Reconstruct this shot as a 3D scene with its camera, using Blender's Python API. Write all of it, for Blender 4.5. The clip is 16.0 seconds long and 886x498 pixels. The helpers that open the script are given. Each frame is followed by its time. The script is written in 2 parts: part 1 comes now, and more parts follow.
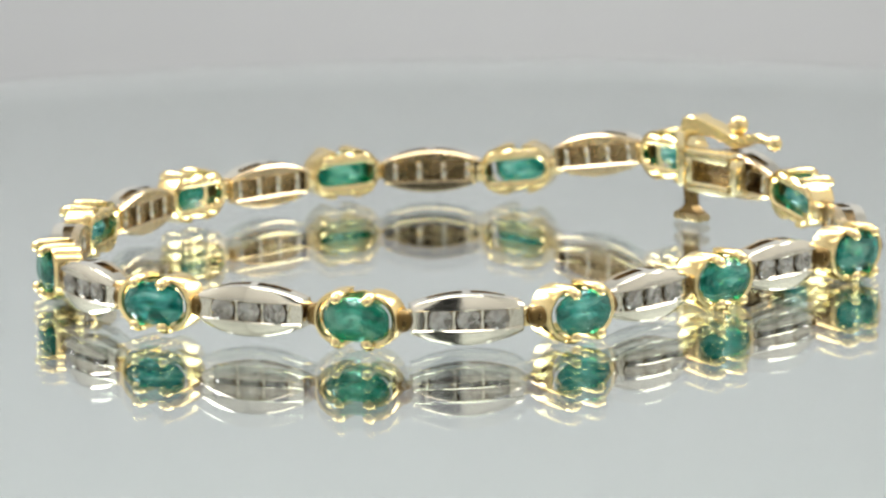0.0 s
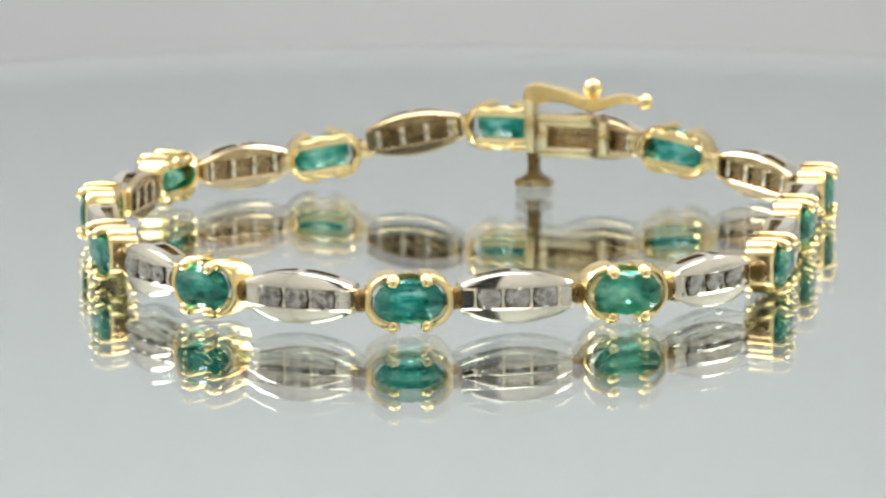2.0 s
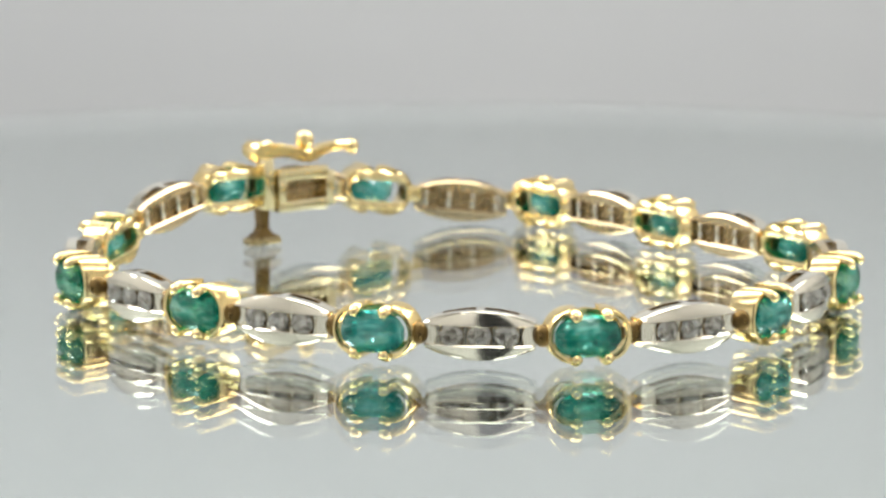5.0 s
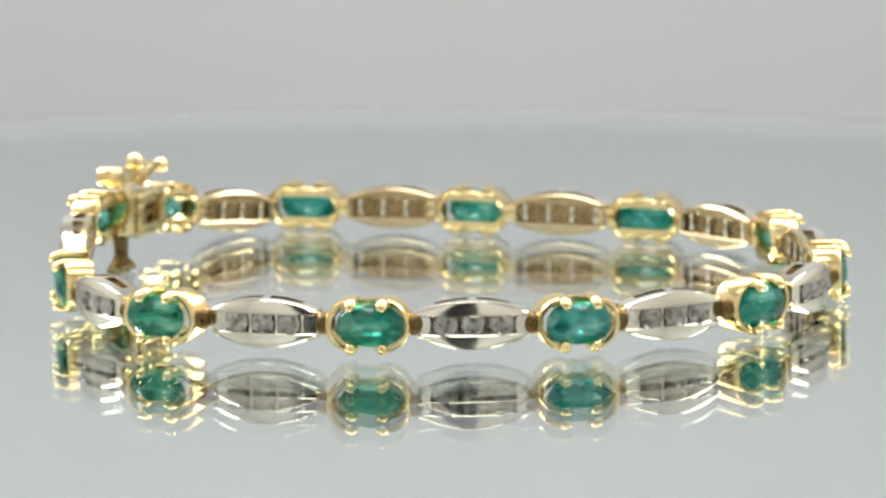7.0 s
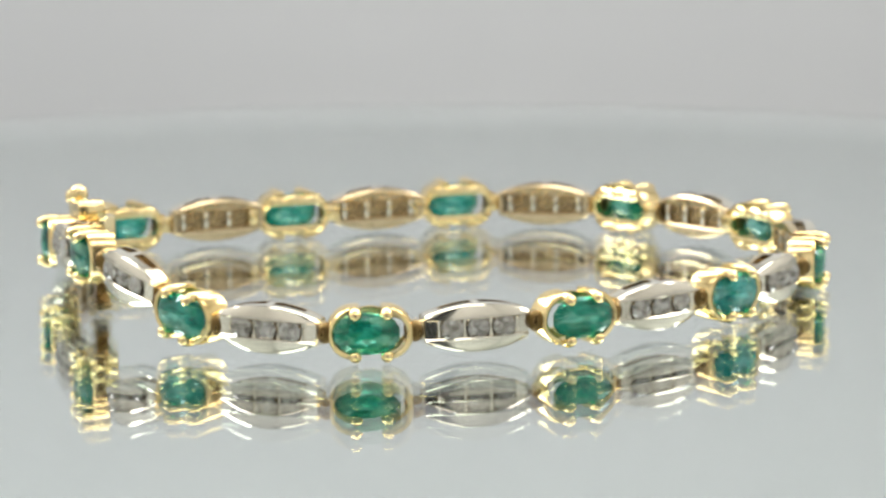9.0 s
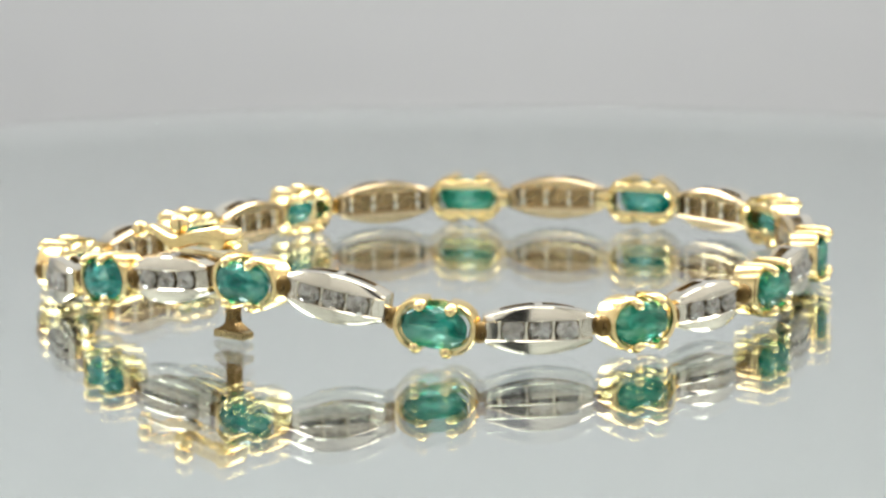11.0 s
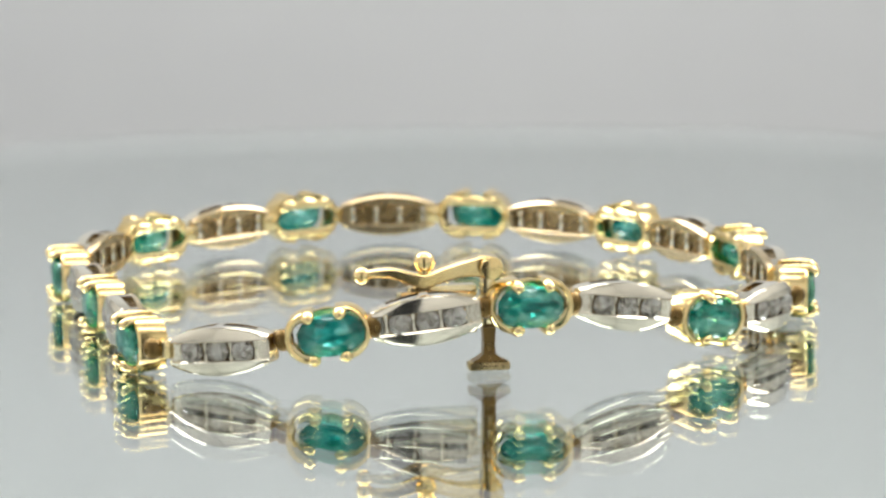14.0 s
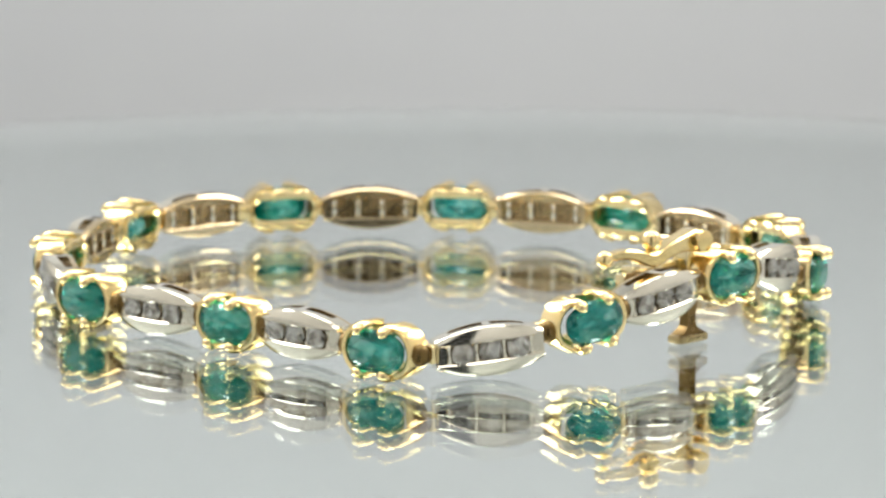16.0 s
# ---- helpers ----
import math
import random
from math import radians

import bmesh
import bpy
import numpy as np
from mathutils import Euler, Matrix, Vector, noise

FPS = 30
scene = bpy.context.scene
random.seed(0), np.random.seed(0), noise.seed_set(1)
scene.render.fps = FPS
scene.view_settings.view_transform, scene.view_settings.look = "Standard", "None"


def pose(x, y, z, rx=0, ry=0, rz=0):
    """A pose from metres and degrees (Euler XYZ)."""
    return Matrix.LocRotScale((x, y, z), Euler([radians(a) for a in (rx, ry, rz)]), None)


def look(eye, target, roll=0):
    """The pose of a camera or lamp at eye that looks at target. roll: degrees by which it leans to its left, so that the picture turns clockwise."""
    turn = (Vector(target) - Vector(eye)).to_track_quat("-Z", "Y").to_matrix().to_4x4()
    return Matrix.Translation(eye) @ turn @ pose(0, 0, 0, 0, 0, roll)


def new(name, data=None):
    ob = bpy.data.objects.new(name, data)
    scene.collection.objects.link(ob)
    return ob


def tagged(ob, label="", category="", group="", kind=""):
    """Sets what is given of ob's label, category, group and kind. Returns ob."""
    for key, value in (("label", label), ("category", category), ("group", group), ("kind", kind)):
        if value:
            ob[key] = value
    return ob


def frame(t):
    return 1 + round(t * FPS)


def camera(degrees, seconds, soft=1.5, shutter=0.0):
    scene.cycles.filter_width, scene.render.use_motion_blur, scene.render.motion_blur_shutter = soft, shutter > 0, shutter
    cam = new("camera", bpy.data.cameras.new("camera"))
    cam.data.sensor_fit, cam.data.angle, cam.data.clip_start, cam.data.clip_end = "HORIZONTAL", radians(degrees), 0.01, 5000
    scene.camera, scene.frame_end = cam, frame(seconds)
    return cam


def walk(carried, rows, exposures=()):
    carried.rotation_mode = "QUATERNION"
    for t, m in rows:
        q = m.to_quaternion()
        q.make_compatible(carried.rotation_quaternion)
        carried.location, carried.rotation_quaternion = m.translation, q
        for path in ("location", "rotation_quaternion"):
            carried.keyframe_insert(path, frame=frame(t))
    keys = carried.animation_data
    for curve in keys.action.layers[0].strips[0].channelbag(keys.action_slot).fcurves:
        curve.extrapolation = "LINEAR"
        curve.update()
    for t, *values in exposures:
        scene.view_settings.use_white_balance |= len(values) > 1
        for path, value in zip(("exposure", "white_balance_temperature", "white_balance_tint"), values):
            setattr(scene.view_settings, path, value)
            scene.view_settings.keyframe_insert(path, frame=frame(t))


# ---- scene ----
MM = 0.001

# ---- camera and its path ----
cam = camera(11.557, 16.0, soft=2.5)
cam.data.dof.use_dof = True
cam.data.dof.focus_distance = 0.303
cam.data.dof.aperture_fstop = 82.0

# seconds, eye (m), tilt, heading, lean (degrees)
CAMERA_ROWS = [
    (0, 0, -0.32445, 0.06323, 78.995, 0.289, -0.712),
    (0.5, 0, -0.3243, 0.0629, 78.875, -0.046, -0.624),
    (1, 0, -0.32443, 0.06275, 78.912, -0.036, -0.386),
    (1.5, 0, -0.32284, 0.06186, 78.965, 0.089, -0.344),
    (2, 0, -0.32405, 0.06196, 78.959, -0.037, -0.432),
    (2.5, 0, -0.32399, 0.06132, 79.098, -0.171, -0.33),
    (3, 0, -0.32597, 0.06161, 79.163, -0.22, -0.527),
    (3.5, 0, -0.32594, 0.06096, 79.167, -0.287, -0.689),
    (4, 0, -0.32652, 0.06057, 79.377, -0.248, -0.44),
    (4.2, 0, -0.32699, 0.06117, 79.586, -0.383, -0.177),
    (6.3, 0, -0.3293, 0.06114, 79.986, -0.841, -0.487),
    (6.5, 0, -0.32906, 0.06111, 79.983, -0.907, -0.448),
    (7, 0, -0.32837, 0.06107, 79.963, -0.912, -0.445),
    (7.5, 0, -0.32784, 0.06185, 79.913, -0.604, -0.281),
    (8, 0, -0.33044, 0.06338, 79.706, -0.718, -0.614),
    (8.2, 0, -0.33111, 0.06401, 79.654, -0.827, -0.607),
    (10.3, 0, -0.32936, 0.06407, 79.53, -0.574, -0.685),
    (10.5, 0, -0.32892, 0.06344, 79.504, -0.292, -0.706),
    (11, 0, -0.32821, 0.06341, 79.644, 0.038, -0.572),
    (11.5, 0, -0.32715, 0.06253, 79.844, 0.124, -0.636),
    (12, 0, -0.32764, 0.06263, 79.952, 0.113, -0.72),
    (12.5, 0, -0.3274, 0.06173, 80.098, 0.088, -0.961),
    (13, 0, -0.32665, 0.06169, 80.203, 0.191, -0.538),
    (13.5, 0, -0.32453, 0.06134, 80.102, 0.264, -0.503),
    (14, 0, -0.32532, 0.06138, 80.111, 0.185, -0.482),
    (14.5, 0, -0.32494, 0.06088, 80.16, 0.156, -0.478),
    (15, 0, -0.32404, 0.06124, 80.079, 0.37, -0.445),
    (15.2, 0, -0.32464, 0.06165, 79.914, 0.391, -0.373),
    (15.5, 0, -0.32527, 0.06213, 79.893, 0.545, -0.231),
    (16, 0, -0.32483, 0.0617, 79.841, 0.637, 0.133),
]
walk(cam, [(t, pose(x, y, z, tilt, 0, turn) @ pose(0, 0, 0, 0, 0, lean))
           for t, x, y, z, tilt, turn, lean in CAMERA_ROWS])

# seconds, turn of the bracelet on its glass turntable (degrees)
TURN_ROWS = [(0, -0.09), (0.5, 8.41), (1, 17.22), (1.5, 25.89), (2, 34.43), (2.5, 42.95), (3, 51.55), (3.5, 60.04), (4, 68.84), (4.2, 72.42), (6.3, 108.35), (6.5, 111.84), (7, 120.3), (7.5, 129.1), (8, 137.48), (8.2, 140.84), (10.3, 177.06), (10.5, 180.47), (11, 189.2), (11.5, 197.95), (12, 206.38), (12.5, 214.69), (13, 223.5), (13.5, 231.87), (14, 240.47), (14.5, 248.89), (15, 257.55), (15.2, 261.12), (15.5, 266.52), (16, 275.3)]

# ---- world and lights ----
world = bpy.data.worlds.new("dim_room")
scene.world = world
world.use_nodes = True
world.node_tree.nodes["Background"].inputs[0].default_value = (0.9, 0.95, 1.0, 1)
world.node_tree.nodes["Background"].inputs[1].default_value = 0.03


def area_lamp(name, eye, target, sx, sy, power, colour):
    d = bpy.data.lights.new(name, "AREA")
    d.shape, d.size, d.size_y, d.energy, d.color = "RECTANGLE", sx, sy, power, colour
    ob = new(name, d)
    ob.matrix_world = look(eye, target)
    return ob


area_lamp("tent_lamp_top", (0, 0.13, 0.285), (0, -0.02, 0), 0.26, 0.09, 0.57, (1.0, 0.98, 0.94))
# added fill out of view, lifts the front flaps and the link fronts
area_lamp("front_fill_lamp", (0, -0.10, 0.30), (0, -0.06, 0), 0.30, 0.04, 0.25, (1.0, 0.985, 0.955))
area_lamp("tent_lamp_west", (-0.18, 0.085, 0.20), (0.0, -0.01, 0), 0.12, 0.10, 0.56, (0.98, 0.985, 1.0))
area_lamp("tent_lamp_east", (0.18, 0.085, 0.20), (0, -0.01, 0), 0.12, 0.10, 0.43, (1.0, 0.98, 0.95))
# added fill, unseen: brightens the upper backdrop and its reflection
area_lamp("rear_fill_lamp", (-0.03, 0.12, 0.315), (-0.03, 0.26, 0.15), 0.26, 0.03, 0.06, (0.93, 0.985, 1.0))
scene.view_settings.exposure = 0.0


# ---- materials ----
def material(name):
    m = bpy.data.materials.new(name)
    m.use_nodes = True
    t = m.node_tree
    return m, t, t.nodes["Principled BSDF"]


def noise_node(t, scale, detail=4.0, rough=0.55, space="Object", stretch=(1, 1, 1)):
    co = t.nodes.new("ShaderNodeTexCoord")
    mp = t.nodes.new("ShaderNodeMapping")
    mp.inputs["Scale"].default_value = stretch
    n = t.nodes.new("ShaderNodeTexNoise")
    n.inputs["Scale"].default_value = scale
    n.inputs["Detail"].default_value = detail
    n.inputs["Roughness"].default_value = rough
    t.links.new(co.outputs[space], mp.inputs["Vector"])
    t.links.new(mp.outputs["Vector"], n.inputs["Vector"])
    return n


def ramp(t, source, stops):
    r = t.nodes.new("ShaderNodeValToRGB")
    e = r.color_ramp.elements
    while len(e) < len(stops):
        e.new(0.5)
    for el, (p, c) in zip(e, stops):
        el.position = p
        el.color = (*c, 1) if len(c) == 3 else c
    t.links.new(source, r.inputs["Fac"])
    return r


def bump(t, b, source, strength, distance):
    n = t.nodes.new("ShaderNodeBump")
    n.inputs["Strength"].default_value = strength
    n.inputs["Distance"].default_value = distance
    t.links.new(source, n.inputs["Height"])
    t.links.new(n.outputs["Normal"], b.inputs["Normal"])


def metal(name, colour, worn, rough, relief):
    m, t, b = material(name)
    big = noise_node(t, 260, 2)
    fine = noise_node(t, 900, 2)
    c = ramp(t, big.outputs["Fac"], [(0.3, worn), (0.62, colour)])
    t.links.new(c.outputs["Color"], b.inputs["Base Color"])
    r = ramp(t, fine.outputs["Fac"], [(0.3, (rough * 0.8,) * 3), (0.75, (rough * 1.3,) * 3)])
    t.links.new(r.outputs["Color"], b.inputs["Roughness"])
    b.inputs["Metallic"].default_value = 1.0
    bump(t, b, big.outputs["Fac"], relief, 0.0001)
    return m


GOLD = metal("yellow_gold", (0.945, 0.765, 0.42), (0.90, 0.665, 0.285), 0.2, 0.15)
PALE_GOLD = metal("pale_gold", (0.92, 0.81, 0.53), (0.84, 0.71, 0.41), 0.15, 0.2)
# dark brown: shade between links painted into the hinges; also colours the stem
DARK_GOLD = metal("dark_brown_gold", (0.22, 0.145, 0.058), (0.15, 0.095, 0.035), 0.3, 0.2)
BRONZE = metal("bronzed_gold", (0.44, 0.35, 0.19), (0.30, 0.23, 0.11), 0.28, 0.2)
WHITE_GOLD = metal("white_gold", (0.875, 0.825, 0.715), (0.84, 0.785, 0.66), 0.14, 0.06)
# white gold in recesses: shade and reflected gold put into the brown colour
WHITE_INSIDE = metal("shaded_white_gold", (0.42, 0.31, 0.17), (0.34, 0.24, 0.12), 0.25, 0.05)
# white gold backs, the warm reflection of the gold painted into the base colour
BACK_GOLD = metal("gold_reflecting_white_gold", (0.74, 0.60, 0.39), (0.66, 0.51, 0.31), 0.2, 0.03)

def gem(name, scale, stretch, dark_a, mid_a, light_a, dark_b, mid_b, light_b, cells, mosaic, rough, ior, clear, glow):
    """A cut stone: cloudy inclusions and facet glints painted as a mosaic of dark and bright cells, of a hue between
    two that differs from stone to stone.
    """
    m, t, b = material(name)
    co = t.nodes.new("ShaderNodeTexCoord")
    info = t.nodes.new("ShaderNodeObjectInfo")
    shift = t.nodes.new("ShaderNodeVectorMath")
    shift.operation = "ADD"
    t.links.new(co.outputs["Object"], shift.inputs[0])
    t.links.new(info.outputs["Random"], shift.inputs[1])
    mp = t.nodes.new("ShaderNodeMapping")
    mp.inputs["Scale"].default_value = stretch
    t.links.new(shift.outputs["Vector"], mp.inputs["Vector"])
    cloud = t.nodes.new("ShaderNodeTexNoise")
    cloud.inputs["Scale"].default_value = scale
    cloud.inputs["Detail"].default_value = 6.0
    cloud.inputs["Roughness"].default_value = 0.62
    t.links.new(mp.outputs["Vector"], cloud.inputs["Vector"])
    # random cells, dark to bright, painted in place of glints from inner facets
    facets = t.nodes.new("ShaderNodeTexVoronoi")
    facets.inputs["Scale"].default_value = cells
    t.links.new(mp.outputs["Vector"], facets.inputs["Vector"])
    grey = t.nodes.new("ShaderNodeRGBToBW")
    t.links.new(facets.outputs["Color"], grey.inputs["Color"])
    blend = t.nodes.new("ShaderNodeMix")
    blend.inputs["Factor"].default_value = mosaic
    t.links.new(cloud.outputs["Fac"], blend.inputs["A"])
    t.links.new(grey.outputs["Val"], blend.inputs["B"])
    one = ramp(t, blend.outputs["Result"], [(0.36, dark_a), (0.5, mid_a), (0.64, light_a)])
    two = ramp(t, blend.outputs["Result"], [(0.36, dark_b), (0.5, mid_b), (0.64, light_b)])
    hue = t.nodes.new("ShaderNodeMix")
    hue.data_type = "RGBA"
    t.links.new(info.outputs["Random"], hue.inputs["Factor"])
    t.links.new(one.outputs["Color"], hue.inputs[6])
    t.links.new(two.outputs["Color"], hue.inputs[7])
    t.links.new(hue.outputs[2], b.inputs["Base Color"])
    b.inputs["Roughness"].default_value = rough
    b.inputs["IOR"].default_value = ior
    b.inputs["Transmission Weight"].default_value = clear
    # milky inclusions let daylight soak through the stone
    milky = t.nodes.new("ShaderNodeBsdfTranslucent")
    t.links.new(hue.outputs[2], milky.inputs["Color"])
    both = t.nodes.new("ShaderNodeMixShader")
    both.inputs["Fac"].default_value = glow
    t.links.new(b.outputs[0], both.inputs[1])
    t.links.new(milky.outputs[0], both.inputs[2])
    t.links.new(both.outputs[0], t.nodes["Material Output"].inputs["Surface"])
    return m


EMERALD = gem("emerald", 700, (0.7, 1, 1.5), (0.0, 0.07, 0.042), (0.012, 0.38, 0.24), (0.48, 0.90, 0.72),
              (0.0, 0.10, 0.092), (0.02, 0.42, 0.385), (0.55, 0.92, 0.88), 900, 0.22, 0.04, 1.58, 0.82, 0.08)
# half of the tone is painted sparkle from the cell mosaic
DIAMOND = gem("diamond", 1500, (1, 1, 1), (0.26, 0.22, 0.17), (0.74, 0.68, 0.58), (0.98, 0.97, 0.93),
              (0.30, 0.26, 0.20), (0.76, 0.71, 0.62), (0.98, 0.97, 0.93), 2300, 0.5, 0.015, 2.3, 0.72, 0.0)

# clear plate: a gloss that grows towards grazing views, and straight sight through it
GLASS, t, b = material("plate_glass")
sheen = t.nodes.new("ShaderNodeBsdfGlossy")
sheen.inputs["Roughness"].default_value = 0.0
clear = t.nodes.new("ShaderNodeBsdfTransparent")
clear.inputs["Color"].default_value = (0.99, 1.0, 0.997, 1)
facing = t.nodes.new("ShaderNodeLayerWeight")
facing.inputs["Blend"].default_value = 0.5
gloss = ramp(t, facing.outputs["Facing"], [(0.0, (0.04,) * 3), (0.5, (0.09,) * 3), (0.8, (0.36,) * 3), (1.0, (0.9,) * 3)])
both = t.nodes.new("ShaderNodeMixShader")
t.links.new(gloss.outputs["Color"], both.inputs["Fac"])
t.links.new(clear.outputs[0], both.inputs[1])
t.links.new(sheen.outputs[0], both.inputs[2])
t.links.new(both.outputs[0], t.nodes["Material Output"].inputs["Surface"])
t.nodes.remove(b)


SILVER, t, b = material("silvered_backing")
tarnish = noise_node(t, 45, 5)
c = ramp(t, tarnish.outputs["Fac"], [(0.3, (0.925, 0.995, 0.972)), (0.7, (0.935, 1.0, 0.982))])
t.links.new(c.outputs["Color"], b.inputs["Base Color"])
b.inputs["Metallic"].default_value = 1.0
b.inputs["Roughness"].default_value = 0.02


def matte(name, dark, light, scale, rough=0.85, relief=0.1):
    m, t, b = material(name)
    n = noise_node(t, scale, 6)
    c = ramp(t, n.outputs["Fac"], [(0.3, dark), (0.7, light)])
    t.links.new(c.outputs["Color"], b.inputs["Base Color"])
    b.inputs["Roughness"].default_value = rough
    bump(t, b, n.outputs["Fac"], relief, 0.0003)
    return m


FABRIC = matte("white_tent_fabric", (0.72, 0.715, 0.69), (0.78, 0.775, 0.75), 30)
PAPER = matte("grey_paper", (0.58, 0.594, 0.608), (0.615, 0.629, 0.643), 12)
ACRYLIC = matte("white_acrylic", (0.72, 0.755, 0.75), (0.75, 0.785, 0.78), 14, 0.5, 0.02)
TABLE = matte("dark_table", (0.03, 0.028, 0.025), (0.05, 0.046, 0.04), 20, 0.6)


# ---- mesh tools (millimetres inside, metres in the scene) ----
def finish(bm, smooth=35):
    bmesh.ops.recalc_face_normals(bm, faces=bm.faces)
    bmesh.ops.scale(bm, vec=(MM, MM, MM), verts=bm.verts)
    me = bpy.data.meshes.new("mesh")
    bm.to_mesh(me)
    bm.free()
    if smooth:
        me.polygons.foreach_set("use_smooth", [True] * len(me.polygons))
        me.set_sharp_from_angle(angle=radians(smooth))
    return me


def part(name, me, mat, parent, label="", m=None):
    if isinstance(me, bmesh.types.BMesh):
        me = finish(me)
    if not me.materials:
        me.materials.append(mat)
    ob = new(name, me)
    ob.parent = parent
    if m is not None:
        ob.matrix_basis = m
    return tagged(ob, label)


def at(x, y, z, rx=0, ry=0, rz=0):
    return pose(x * MM, y * MM, z * MM, rx, ry, rz)


def box(bm, x0, x1, y0, y1, z0, z1, bevel=0.0):
    r = bmesh.ops.create_cube(bm, size=1.0)
    for v in r["verts"]:
        v.co = Vector(((x0 + x1) / 2 + v.co.x * (x1 - x0), (y0 + y1) / 2 + v.co.y * (y1 - y0), (z0 + z1) / 2 + v.co.z * (z1 - z0)))
    if bevel:
        es = {e for v in r["verts"] for e in v.link_edges}
        bmesh.ops.bevel(bm, geom=list(es), offset=bevel, segments=2, affect="EDGES", profile=0.5)


def ball(bm, x, y, z, r, sx=1, sy=1, sz=1, seg=12):
    v = bmesh.ops.create_uvsphere(bm, u_segments=seg, v_segments=seg // 2 + 2, radius=r)["verts"]
    bmesh.ops.scale(bm, vec=(sx, sy, sz), verts=v)
    bmesh.ops.translate(bm, vec=(x, y, z), verts=v)


def rod(bm, x, y, z0, z1, r0, r1=None, seg=14, axis="z", bevel=0.0):
    r1 = r0 if r1 is None else r1
    v = bmesh.ops.create_cone(bm, cap_ends=True, segments=seg, radius1=r0, radius2=r1, depth=z1 - z0)["verts"]
    if bevel:
        es = {e for q in v for e in q.link_edges if abs(e.verts[0].co.z - e.verts[1].co.z) < 1e-6}
        v = bmesh.ops.bevel(bm, geom=list(es), offset=bevel, segments=2, affect="EDGES", profile=0.5)["verts"] + [q for q in v if q.is_valid]
        v = list(set(v))
    bmesh.ops.translate(bm, vec=(0, 0, (z0 + z1) / 2), verts=v)
    if axis == "x":
        bmesh.ops.rotate(bm, verts=v, matrix=Matrix.Rotation(radians(90), 3, "Y"))
    if axis == "y":
        bmesh.ops.rotate(bm, verts=v, matrix=Matrix.Rotation(radians(-90), 3, "X"))
    bmesh.ops.translate(bm, vec=(x, y, 0) if axis == "z" else ((0, y, x) if axis == "x" else (x, 0, y)), verts=v)


def disc(bm, z0, z1, r, edge, seg=160):
    """A round plate with softened rims, its faces fanned from the centre."""
    prof = [(r - edge, z0), (r - 0.3 * edge, z0 + 0.3 * edge), (r, z0 + edge), (r, z1 - edge), (r - 0.3 * edge, z1 - 0.3 * edge), (r - edge, z1)]
    rings = [[bm.verts.new((q * math.cos(2 * math.pi * j / seg), q * math.sin(2 * math.pi * j / seg), z)) for j in range(seg)] for q, z in prof]
    for a, b in zip(rings, rings[1:]):
        for j in range(seg):
            bm.faces.new((a[j], a[(j + 1) % seg], b[(j + 1) % seg], b[j]))
    for ring, z in ((rings[0], z0), (rings[-1], z1)):
        mid = bm.verts.new((0, 0, z))
        for j in range(seg):
            bm.faces.new((ring[j], ring[(j + 1) % seg], mid))


def sweep(bm, sections, closed=False):
    """Joins rings of points into a tube with capped ends."""
    rings = [[bm.verts.new(p) for p in s] for s in sections]
    n = len(rings[0])
    pairs = list(zip(rings, rings[1:])) + ([(rings[-1], rings[0])] if closed else [])
    for a, b in pairs:
        for i in range(n):
            bm.faces.new((a[i], a[(i + 1) % n], b[(i + 1) % n], b[i]))
    if not closed:
        bm.faces.new(rings[0][::-1])
        bm.faces.new(rings[-1])


def stadium(a, b, u):
    """Point and outward normal on a stadium of half length a and half height b, u from 0 to 1, from the right end, turning up."""
    s = a - b
    quarter = math.pi * b / 2
    total = 4 * (s + quarter)
    d = (u % 1.0) * total
    if d < quarter or d >= total - quarter:
        ang = (d if d < quarter else d - total) / b
        return s + b * math.cos(ang), b * math.sin(ang), math.cos(ang), math.sin(ang)
    d -= quarter
    if d < 2 * s:
        return s - d, b, 0.0, 1.0
    d -= 2 * s
    if d < 2 * quarter:
        ang = math.pi / 2 + d / b
        return -s + b * math.cos(ang), b * math.sin(ang), math.cos(ang), math.sin(ang)
    d -= 2 * quarter
    return -s + d, -b, 0.0, -1.0


# ---- parts of the links (x along the link, y outwards, z up) ----
def basket_mesh():
    """Two C-shaped gallery walls and the scalloped ring at the back of an oval setting."""
    bm = bmesh.new()
    a, b, w = 3.06, 1.92, 0.48
    s = a - b
    quarter = math.pi * b / 2
    total = 4 * (s + quarter)
    reach = (quarter + s - 0.80) / total
    for side in (0.0, 0.5):
        sections = []
        for k in range(19):
            u = side + reach * (k / 9.0 - 1.0)
            x, z, nx, nz = stadium(a, b, u)
            prof = [(0, -1.55), (0.02, 0.25), (-0.08, 0.44), (-0.24, 0.50), (-0.39, 0.43), (-w, 0.2), (-w, -1.55)]
            sections.append([(x + nx * o, y, z + nz * o) for o, y in prof])
        sweep(bm, sections)
    # scalloped plate at the back, with an oblong window
    sections = []
    for k in range(72):
        u = k / 72
        x, z, nx, nz = stadium(a - 0.1, b - 0.3, u)
        xi, zi, _, _ = stadium(2.55, 0.86, u)
        lift = 0.075 * math.cos(2 * math.pi * 8 * u)
        sections.append([(x + nx * lift, -1.25, z + nz * lift), (x + nx * (lift + 0.05), -1.45, z + nz * (lift + 0.05)), (x + nx * (lift - 0.15), -1.68, z + nz * (lift - 0.15)),
                         (0.5 * (x + xi), -1.74, 0.5 * (z + zi)), (xi, -1.6, zi), (xi, -1.2, zi)])
    sweep(bm, sections, closed=True)
    return finish(bm, 40)


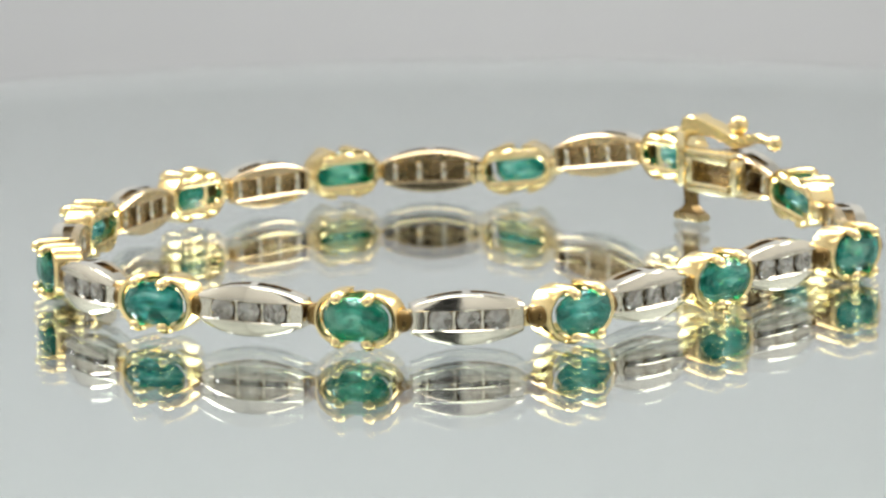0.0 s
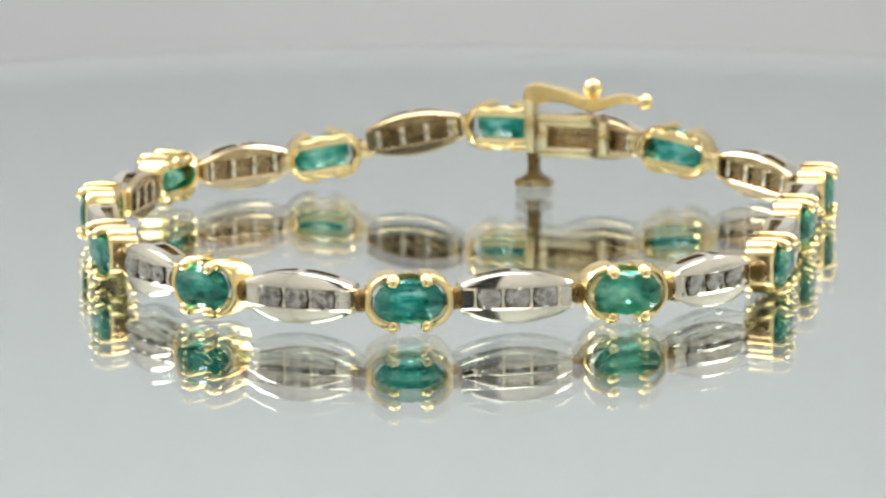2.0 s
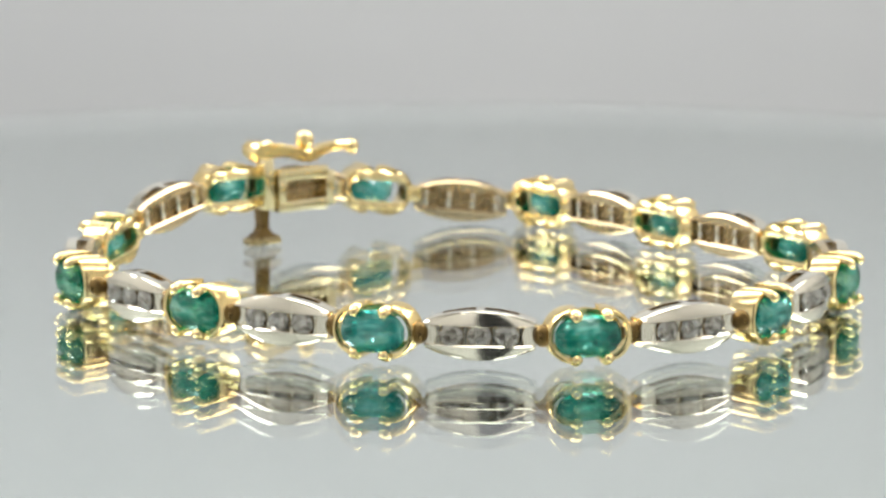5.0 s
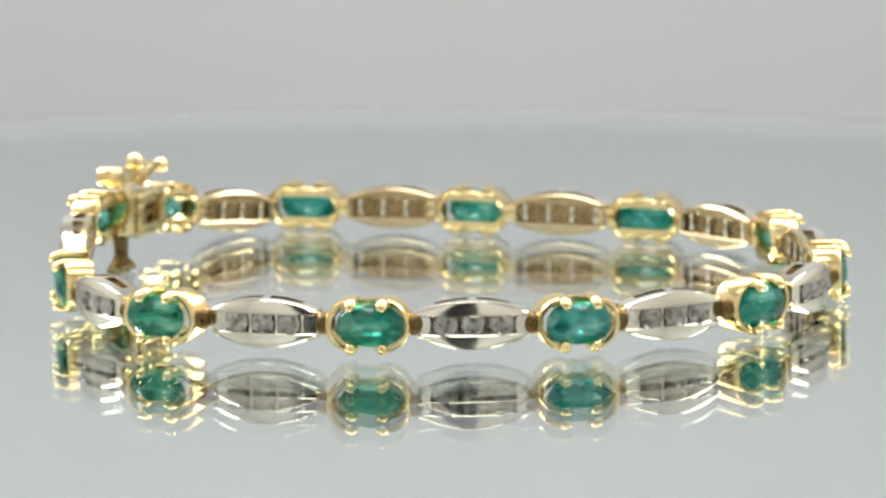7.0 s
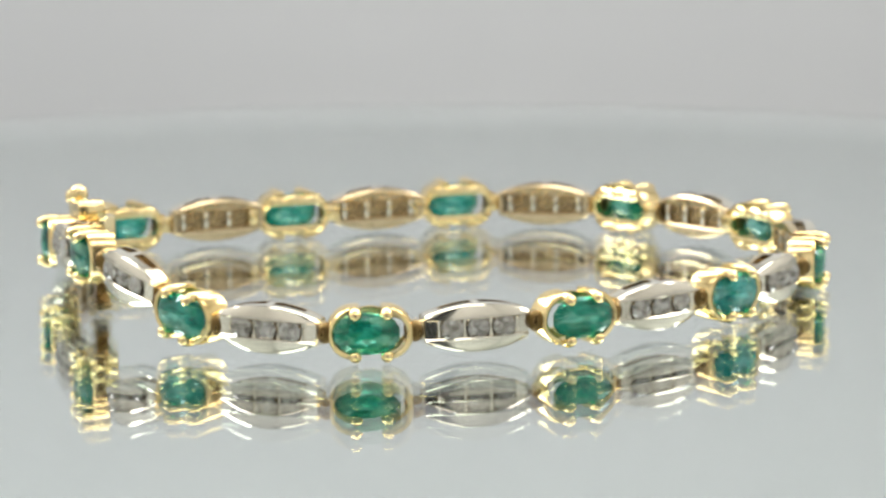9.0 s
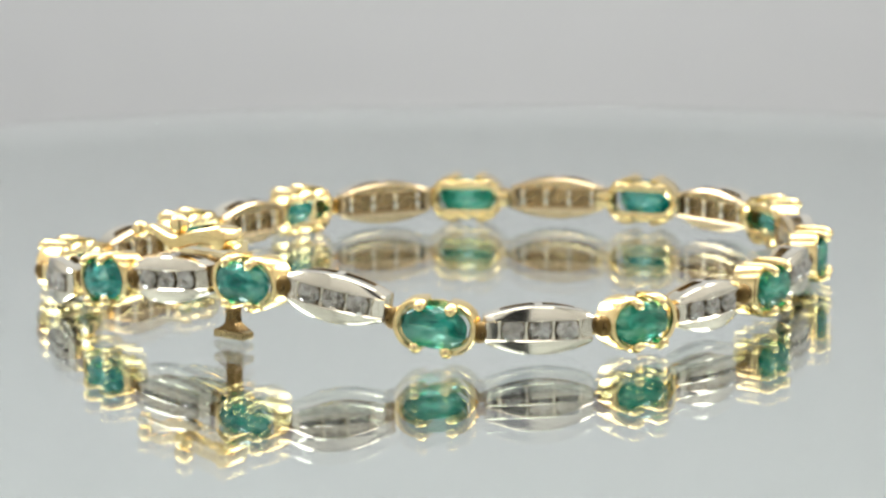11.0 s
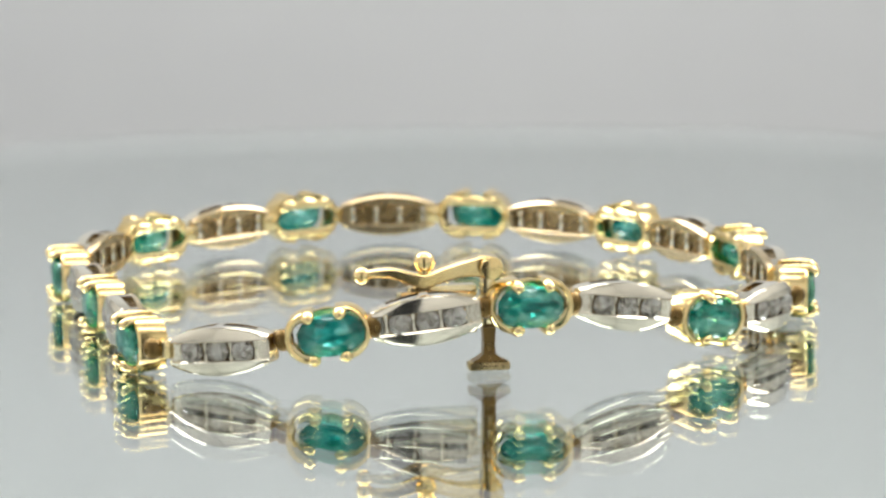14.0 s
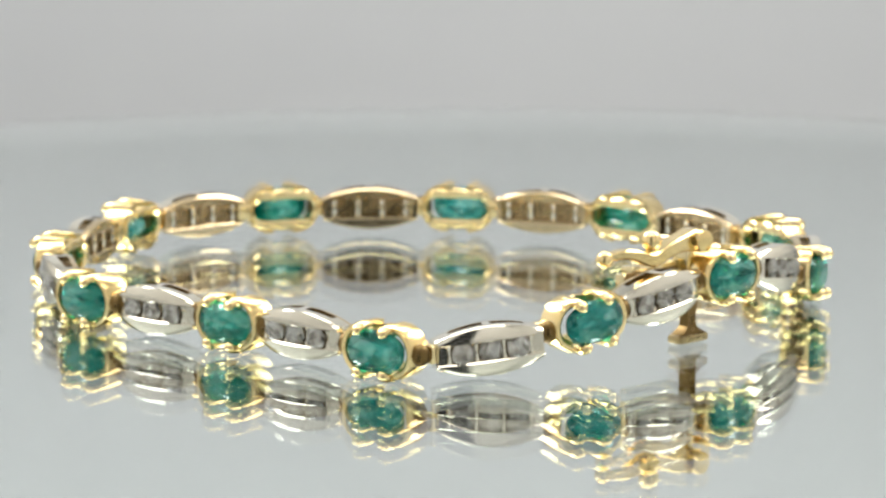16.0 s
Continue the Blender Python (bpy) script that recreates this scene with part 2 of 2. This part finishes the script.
def prong_mesh():
    bm = bmesh.new()
    sections = []
    for y, z, r in ((-1.3, 1.66, 0.32), (0.2, 1.69, 0.38), (0.66, 1.66, 0.42), (1.0, 1.53, 0.42), (1.2, 1.34, 0.35), (1.25, 1.16, 0.16)):
        bend = 0 if y < 0.5 else (0.6 if y < 0.8 else 1.1)
        ring = []
        for j in range(10):
            q = 2 * math.pi * j / 10
            c0, s0 = math.cos(q) * r, math.sin(q) * r
            ring.append((c0 * 1.1, y + s0 * math.sin(bend), z + s0 * math.cos(bend)))
        sections.append(ring)
    sweep(bm, sections)
    return finish(bm, 60)


def cut(bm, rings):
    """Triangular facets between rings that stand half a step apart, with a table in front and a culet behind."""
    vs = [[bm.verts.new(p) for p in ring] for ring, _ in rings]
    for (a, ha), (b, hb) in zip(zip(vs, [h for _, h in rings]), list(zip(vs, [h for _, h in rings]))[1:]):
        n = len(a)
        for j in range(n):
            k = (j + 1) % n
            if ha == hb:
                bm.faces.new((a[j], a[k], b[k], b[j]))
            elif hb > ha:
                bm.faces.new((a[j], a[k], b[j]))
                bm.faces.new((a[k], b[k], b[j]))
            else:
                bm.faces.new((a[j], b[k], b[j]))
                bm.faces.new((a[j], a[k], b[k]))
    bm.faces.new(vs[0])
    bm.faces.new(vs[-1][::-1])


def emerald_mesh():
    bm = bmesh.new()
    n = 14
    rings = []
    for y, fx, fz, half in ((1.12, 0.50, 0.44, 0), (0.98, 0.74, 0.70, 0.5), (0.72, 0.93, 0.91, 0), (0.45, 1.0, 1.0, 0.5), (0.30, 1.0, 1.0, 0.5),
                            (-0.25, 0.84, 0.78, 0), (-0.85, 0.66, 0.54, 0.5), (-1.3, 0.44, 0.30, 0), (-1.45, 0.2, 0.12, 0)):
        ring = []
        for j in range(n):
            q = 2 * math.pi * (j + half) / n
            ring.append((2.42 * fx * math.copysign(abs(math.cos(q)) ** 0.86, math.cos(q)), y, 1.53 * fz * math.copysign(abs(math.sin(q)) ** 0.86, math.sin(q))))
        rings.append((ring, half))
    cut(bm, rings)
    return finish(bm, 0)


def hinge_mesh():
    bm = bmesh.new()
    ball(bm, 0.1, -0.45, 0, 0.72, 0.9, 1.0, 1.12, 16)
    box(bm, -0.7, 0.6, -0.9, -0.2, -0.5, 0.5, 0.1)
    return finish(bm, 40)


def knuckle_mesh():
    bm = bmesh.new()
    box(bm, -0.5, 0.85, -1.62, -0.9, -0.66, 0.66, 0.12)
    return finish(bm, 40)


HALF = 3.86


def rise(s):
    return 0.98 + 0.77 * (1 - (s / HALF) ** 2)


def front(s):
    return 1.02 - 0.6 * (s / HALF) ** 2


def block(bm, s0, s1, low, high, y0, y1, n=10):
    """A bar along the link between two heights and two depths, each a function of s."""
    out = []
    for k in range(n + 1):
        s = s0 + (s1 - s0) * k / n
        out.append([(s, y0(s), low(s)), (s, y1(s), low(s)), (s, y1(s), high(s)), (s, y0(s), high(s))])
    sweep(bm, out)


def body_mesh():
    bm = bmesh.new()
    for sign in (1, -1):
        rail = []
        for k in range(25):
            s = -HALF + 2 * HALF * k / 24
            f, h = front(s), rise(s)
            lip = 0.66
            prof = [(f - 0.95, lip), (f - 0.06, lip), (f, lip + 0.06), (f - 0.02, lip + 0.06 + 0.4 * (h - 0.15 - lip)), (f - 0.075, lip + 0.06 + 0.75 * (h - 0.15 - lip)), (f - 0.16, h - 0.09), (f - 0.21, h - 0.03), (f - 0.29, h), (f - 1.0, h), (f - 1.0, h - 0.34)]
            rail.append([(s, y, sign * z) for y, z in prof])
        sweep(bm, rail)
        lo, hi = (lambda s: sign * (rise(s) - 0.34)), (lambda s: sign * rise(s))
        for s0, s1 in ((-HALF, -2.7), (-0.3, 0.3), (2.7, HALF)):
            block(bm, s0, s1, lo, hi, lambda s: -0.82, lambda s: front(s) - 1.0, 6)
    for sign in (1, -1):
        s0, s1 = sorted((sign * 2.98, sign * HALF))
        block(bm, s0, s1, lambda s: -0.68, lambda s: 0.68, lambda s: -0.6, lambda s: front(s) - 0.22, 4)
    return finish(bm, 18)


def back_frame_mesh():
    bm = bmesh.new()
    for sign in (1, -1):
        rail = []
        for k in range(21):
            s = -HALF + 2 * HALF * k / 20
            lo, hi = min(0.76, rise(s) - 0.3), rise(s) - 0.01
            prof = [(-0.825, lo), (-1.27, lo), (-1.35, lo + 0.08), (-1.33, hi - 0.2), (-1.22, hi - 0.06), (-1.05, hi), (-0.825, hi)]
            rail.append([(s, y, sign * z) for y, z in prof])
        sweep(bm, rail)
        s0, s1 = sorted((sign * 3.45, sign * (HALF - 0.01)))
        block(bm, s0, s1, lambda s: -rise(s) + 0.3, lambda s: rise(s) - 0.3, lambda s: -1.33, lambda s: -0.6, 3)
    return finish(bm, 30)


def channel_mesh():
    """Seat plate with cross bars behind the row of diamonds."""
    bm = bmesh.new()
    box(bm, -3.0, 3.0, -0.72, -0.6, -0.62, 0.62)
    box(bm, -3.0, 3.0, -0.75, 0.3, 0.62, 1.0)
    box(bm, -3.0, 3.0, -0.75, 0.3, -1.0, -0.62)
    return finish(bm, 30)


def bead_bar_mesh():
    """Upright between two stones, waisted where their rims reach in."""
    bm = bmesh.new()
    sections = []
    for z, h in ((-0.72, 0.3), (-0.4, 0.2), (0, 0.1), (0.4, 0.2), (0.72, 0.3)):
        sections.append([(-h, -0.55, z), (h, -0.55, z), (h, 0.36, z), (0.5 * h, 0.48, z), (-0.5 * h, 0.48, z), (-h, 0.36, z)])
    sweep(bm, sections)
    return finish(bm, 40)


def cross_bar_mesh():
    bm = bmesh.new()
    box(bm, -0.24, 0.24, -1.08, -0.725, -0.74, 0.74, 0.14)
    return finish(bm, 50)


def diamond_mesh():
    bm = bmesh.new()
    rings = []
    for y, r, half in ((0.30, 0.50, 0), (0.18, 0.73, 0.5), (0.03, 0.89, 0), (-0.03, 0.89, 0), (-0.36, 0.46, 0.5), (-0.70, 0.04, 0)):
        rings.append(([(r * math.cos(2 * math.pi * (j + half) / 10), y, r * math.sin(2 * math.pi * (j + half) / 10)) for j in range(10)], half))
    cut(bm, rings)
    return finish(bm, 0)


BASKET, PRONG, STONE, HINGE, KNUCKLE = basket_mesh(), prong_mesh(), emerald_mesh(), hinge_mesh(), knuckle_mesh()
BODY, BACK_FRAME, CHANNEL, CROSS_BAR, BEAD_BAR, BRILLIANT = body_mesh(), back_frame_mesh(), channel_mesh(), cross_bar_mesh(), bead_bar_mesh(), diamond_mesh()

# ---- the light tent ----
def setting(name, bm, mat, label, category, smooth=30):
    me = finish(bm, smooth)
    me.materials.append(mat)
    return tagged(new(name, me), label, category, kind="structure")


def bow(x, z):
    """Depth of the hung paper, slightly uneven."""
    return 256 + 1.5 * math.sin(x / 47.0 + 0.6) * math.sin(z / 60.0) + 1.2 * math.sin(x / 21.0 + z / 90.0)


def tent():
    bm = bmesh.new()
    # sheet hung at the back
    cols = [-260 + 20 * k for k in range(27)]
    heights = [-63 + 18 * k for k in range(22)]
    loop_rows = []
    for x in cols:
        loop_rows.append([(x, bow(x, z), z) for z in heights] + [(x, bow(x, z) + 1.0, z) for z in heights[::-1]])
    sweep(bm, loop_rows)
    setting("backdrop", bm, PAPER, "light grey paper hung at the back of the tent", "backdrop")
    for name, sx in (("wall_west", -1), ("wall_east", 1)):
        bm = bmesh.new()
        x0, x1 = sorted((sx * 261, sx * 266))
        box(bm, x0, x1, -256, 264, -66, 322)
        setting(name, bm, FABRIC, "white fabric side of a light tent", "wall")
    bm = bmesh.new()
    box(bm, -266, 266, -256, 264, 323, 328)
    setting("ceiling", bm, FABRIC, "white fabric top of a light tent", "ceiling")
    for name, x0, x1 in (("wall_south_left", -260, -54), ("wall_south_right", 50, 260)):
        bm = bmesh.new()
        box(bm, x0, x1, -256, -251, -60, 322)
        setting(name, bm, FABRIC, "white fabric front flap of a light tent", "wall")

    bm = bmesh.new()
    box(bm, -450, 450, -480, 420, -90, -63)
    setting("floor", bm, TABLE, "dark table top under the tent", "table top")


tent()


GLASS_TOP = -0.32
GLASS_DEPTH = 0.47


def glass_stand():
    base = tagged(new("glass_stand"), "round mirror-backed glass plate on three white posts", "display stand")
    for q in (0, 180, 270):
        bm = bmesh.new()
        rod(bm, 92 * math.cos(radians(q)), 92 * math.sin(radians(q)), -63, GLASS_TOP - GLASS_DEPTH - 2.5, 4, seg=20)
        part("post", bm, ACRYLIC, base, "white acrylic post")
    bm = bmesh.new()
    disc(bm, GLASS_TOP - GLASS_DEPTH - 0.2, GLASS_TOP, 99.8, 0.03, 220)
    glass = part("glass_plate", finish(bm, 15), GLASS, base, "clear round glass plate")
    glass.visible_shadow = False
    bm = bmesh.new()
    disc(bm, GLASS_TOP - GLASS_DEPTH - 2.5, GLASS_TOP - GLASS_DEPTH - 0.01, 99.9, 0.03, 220)
    part("mirror_backing", finish(bm, 15), SILVER, base, "silvered backing under the glass")


glass_stand()

# ---- the bracelet ----
# centres of the links, emerald and diamond by turns, from the clasp on (mm)
LINKS = [
    (16.86, 15.39, 4.60),
    (11.01, 19.63, 4.05),
    (4.54, 23.29, 2.37),
    (-2.64, 24.27, 2.10),
    (-10.13, 23.36, 2.11),
    (-15.96, 18.22, 2.10),
    (-21.69, 13.22, 2.23),
    (-25.15, 6.75, 2.20),
    (-28.42, 0.11, 2.11),
    (-29.17, -7.24, 2.03),
    (-29.29, -14.73, 2.04),
    (-26.11, -21.37, 2.04),
    (-21.15, -27.09, 2.05),
    (-14.48, -30.03, 2.07),
    (-7.29, -32.64, 1.89),
    (0.12, -32.38, 1.81),
    (7.60, -30.19, 1.72),
    (12.50, -25.09, 1.81),
    (17.92, -20.11, 1.84),
    (22.39, -15.24, 1.89),
    (28.10, -10.18, 1.73),
    (28.59, -2.82, 1.86),
    (25.98, 4.27, 3.14),
    (21.68, 9.71, 4.01),
]
# turn of single links about the upright (degrees)
TURN = {0: -5, 2: -2, 4: 4, 8: -2, 10: 3, 12: 7, 14: -10, 16: 9, 18: -2, 20: -15}
# play of single stones along their setting (mm)
PLAY = {0: 0.1, 4: 0.3, 6: -0.22, 10: 0.15, 14: -0.1, 16: -0.22, 22: -0.25}
LIFT = -0.13
OUT = 0.3


def link_pose(i):
    n = len(LINKS)
    c, a, b = Vector(LINKS[i]), Vector(LINKS[i - 1]), Vector(LINKS[(i + 1) % n])
    along = (b - a).normalized()
    x = -along
    y = Vector((along.y, -along.x, 0)).normalized()
    z = x.cross(y).normalized()
    m = Matrix((x, y, z)).transposed().to_4x4()
    m.translation = (c + Vector((0, 0, LIFT)) + OUT * y) * MM
    return m @ pose(0, 0, 0, 0, 0, TURN.get(i, 0))


bracelet = tagged(new("bracelet"), "clasped two-tone gold bracelet with oval emeralds and diamonds, on glass", "bracelet")


def emerald_link(m, play):
    ob = part("emerald_link", BASKET, GOLD, bracelet, "yellow gold basket link with an oval emerald", m)
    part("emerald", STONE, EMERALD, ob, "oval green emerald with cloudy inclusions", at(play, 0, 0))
    for sx in (1, -1):
        for flip in (0, 180):
            part("prong", PRONG, GOLD, ob, "", at(sx * 1.12, 0, 0, 0, flip, 0))
    part("hinge", HINGE, DARK_GOLD, ob, "gold hinge, shade between links painted dark", at(3.1, 0, 0))
    part("hinge", HINGE, DARK_GOLD, ob, "gold hinge, shade between links painted dark", at(-3.1, 0, 0, 0, 180, 0))
    part("knuckle", KNUCKLE, GOLD, ob, "", at(3.1, 0, 0))
    part("knuckle", KNUCKLE, GOLD, ob, "", at(-3.1, 0, 0, 0, 180, 0))


def diamond_link(m):
    ob = part("diamond_link", BODY, WHITE_GOLD, bracelet, "polished white gold link with three diamonds in a channel", m)
    part("back_frame", BACK_FRAME, BACK_GOLD, ob, "white gold back frame, reflected gold put into its colour")
    part("channel", CHANNEL, WHITE_INSIDE, ob, "channel seat, recess shade painted as brown")
    for s in (-2.92, -0.98, 0.98, 2.92):
        part("cross_bar", CROSS_BAR, WHITE_GOLD, ob, "polished white gold cross bar", at(s, 0, 0, 0, 0, 0))
        part("bead_bar", BEAD_BAR, WHITE_GOLD, ob, "white gold bar between the stones", at(s, 0, 0))
    for s, turn in ((-1.95, 10), (0, 3), (1.95, 22)):
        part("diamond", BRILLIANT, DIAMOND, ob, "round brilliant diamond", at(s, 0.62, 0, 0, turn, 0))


for i in range(len(LINKS)):
    if i % 2:
        diamond_link(link_pose(i))
    else:
        emerald_link(link_pose(i), PLAY.get(i, 0))


def clasp():
    """Box clasp with a push post and a folding safety catch; x runs along the catch to its tip, y outwards."""
    x = Vector((5.7, -6.94, 0)).normalized()
    z = Vector((0, 0, 1))
    m = Matrix((x, z.cross(x), z)).transposed().to_4x4()
    m.translation = Vector((18.3, 13.0, 0)) * MM
    # the box with its window on the inner side
    bm = bmesh.new()
    box(bm, 0.75, 5.6, -2.1, -0.9, 4.9, 5.85, 0.14)
    box(bm, 0.75, 5.6, -2.1, -0.9, 2.4, 3.3, 0.14)
    box(bm, 0.75, 1.55, -2.1, -0.9, 3.05, 5.2, 0.14)
    box(bm, 5.5, 6.4, -1.9, -0.9, 2.7, 5.4, 0.14)
    case = part("clasp_box", bm, PALE_GOLD, bracelet, "pale gold clasp box with a window", m)
    # dark plate behind the window; the box's inner shade is in its colour
    bm = bmesh.new()
    box(bm, 1.4, 6.2, -1.0, -0.7, 2.9, 5.5)
    box(bm, 1.7, 5.6, -1.35, -1.0, 3.7, 4.1, 0.08)
    part("tongue", bm, WHITE_INSIDE, case, "dark plate and bar inside the clasp, shade in their colour")
    # post, stem and T-shaped foot
    bm = bmesh.new()
    box(bm, -0.5, 0.45, -1.9, -0.5, 2.7, 6.9, 0.12)
    post = part("clasp_post", bm, PALE_GOLD, bracelet, "pale gold clasp post with a T-shaped foot on the glass", m)
    bm = bmesh.new()
    sections = []
    for zz, hx, hy in ((2.9, 0.46, 0.5), (1.5, 0.40, 0.4), (0.95, 0.46, 0.42), (0.65, 0.8, 0.5), (0.42, 1.25, 0.55)):
        sections.append([(hx * sx, -0.7 + hy * sy, zz) for sx, sy in ((1, 1), (-1, 1), (-1, -1), (1, -1))])
    sweep(bm, sections)
    part("stem", bm, DARK_GOLD, post, "dark brown stem")
    bm = bmesh.new()
    box(bm, -1.5, 1.5, -1.35, 0.0, GLASS_TOP + 0.1, 0.42, 0.2)
    part("foot", bm, BRONZE, post, "bronzed T-shaped foot")
    # the safety catch
    bm = bmesh.new()
    sections = []
    for xx, zz, hz, hy in ((-0.75, 7.2, 0.4, 0.62), (-0.55, 7.2, 0.7, 0.68), (-0.1, 7.25, 0.84, 0.7), (0.6, 7.32, 0.78, 0.7), (1.3, 7.3, 0.62, 0.68), (2.3, 7.18, 0.54, 0.66), (3.3, 6.9, 0.52, 0.64),
                           (4.2, 6.58, 0.52, 0.64), (4.8, 6.46, 0.52, 0.64), (5.5, 6.6, 0.48, 0.62), (6.3, 6.9, 0.42, 0.58), (7.1, 7.12, 0.36, 0.52), (7.9, 7.12, 0.32, 0.45), (8.9, 6.98, 0.26, 0.32)):
        e = 0.12
        bow = -0.4 * ((xx - 4.2) / 4.5) ** 2
        sections.append([(xx, yy + bow, zv) for xx, yy, zv in [(xx, -hy + e, zz - hz), (xx, hy - e, zz - hz), (xx, hy, zz - hz + e), (xx, hy, zz + hz - e), (xx, hy - e, zz + hz), (xx, -hy + e, zz + hz), (xx, -hy, zz + hz - e), (xx, -hy, zz - hz + e)]])
    sweep(bm, sections)
    catch = part("safety_catch", bm, GOLD, bracelet, "wavy yellow gold safety catch, closed", m)
    bm = bmesh.new()
    rod(bm, -7.35, 0.0, -0.95, 0.95, 0.82, seg=24, axis="y", bevel=0.12)
    bmesh.ops.translate(bm, vec=(7.35, 0, 7.3), verts=bm.verts)
    part("barrel", bm, GOLD, catch)
    bm = bmesh.new()
    ball(bm, 9.05, -0.35, 6.92, 0.62, seg=18)
    part("tip", bm, GOLD, catch)
    bm = bmesh.new()
    ball(bm, 4.67, 0, 7.8, 0.76, seg=20)
    rod(bm, 4.67, 0, 6.8, 7.6, 0.45, seg=12)
    part("knob", bm, GOLD, catch)


clasp()


def motions():
    walk(bracelet, [(t, pose(0, 0, 0, 0, 0, turn)) for t, turn in TURN_ROWS])


motions()
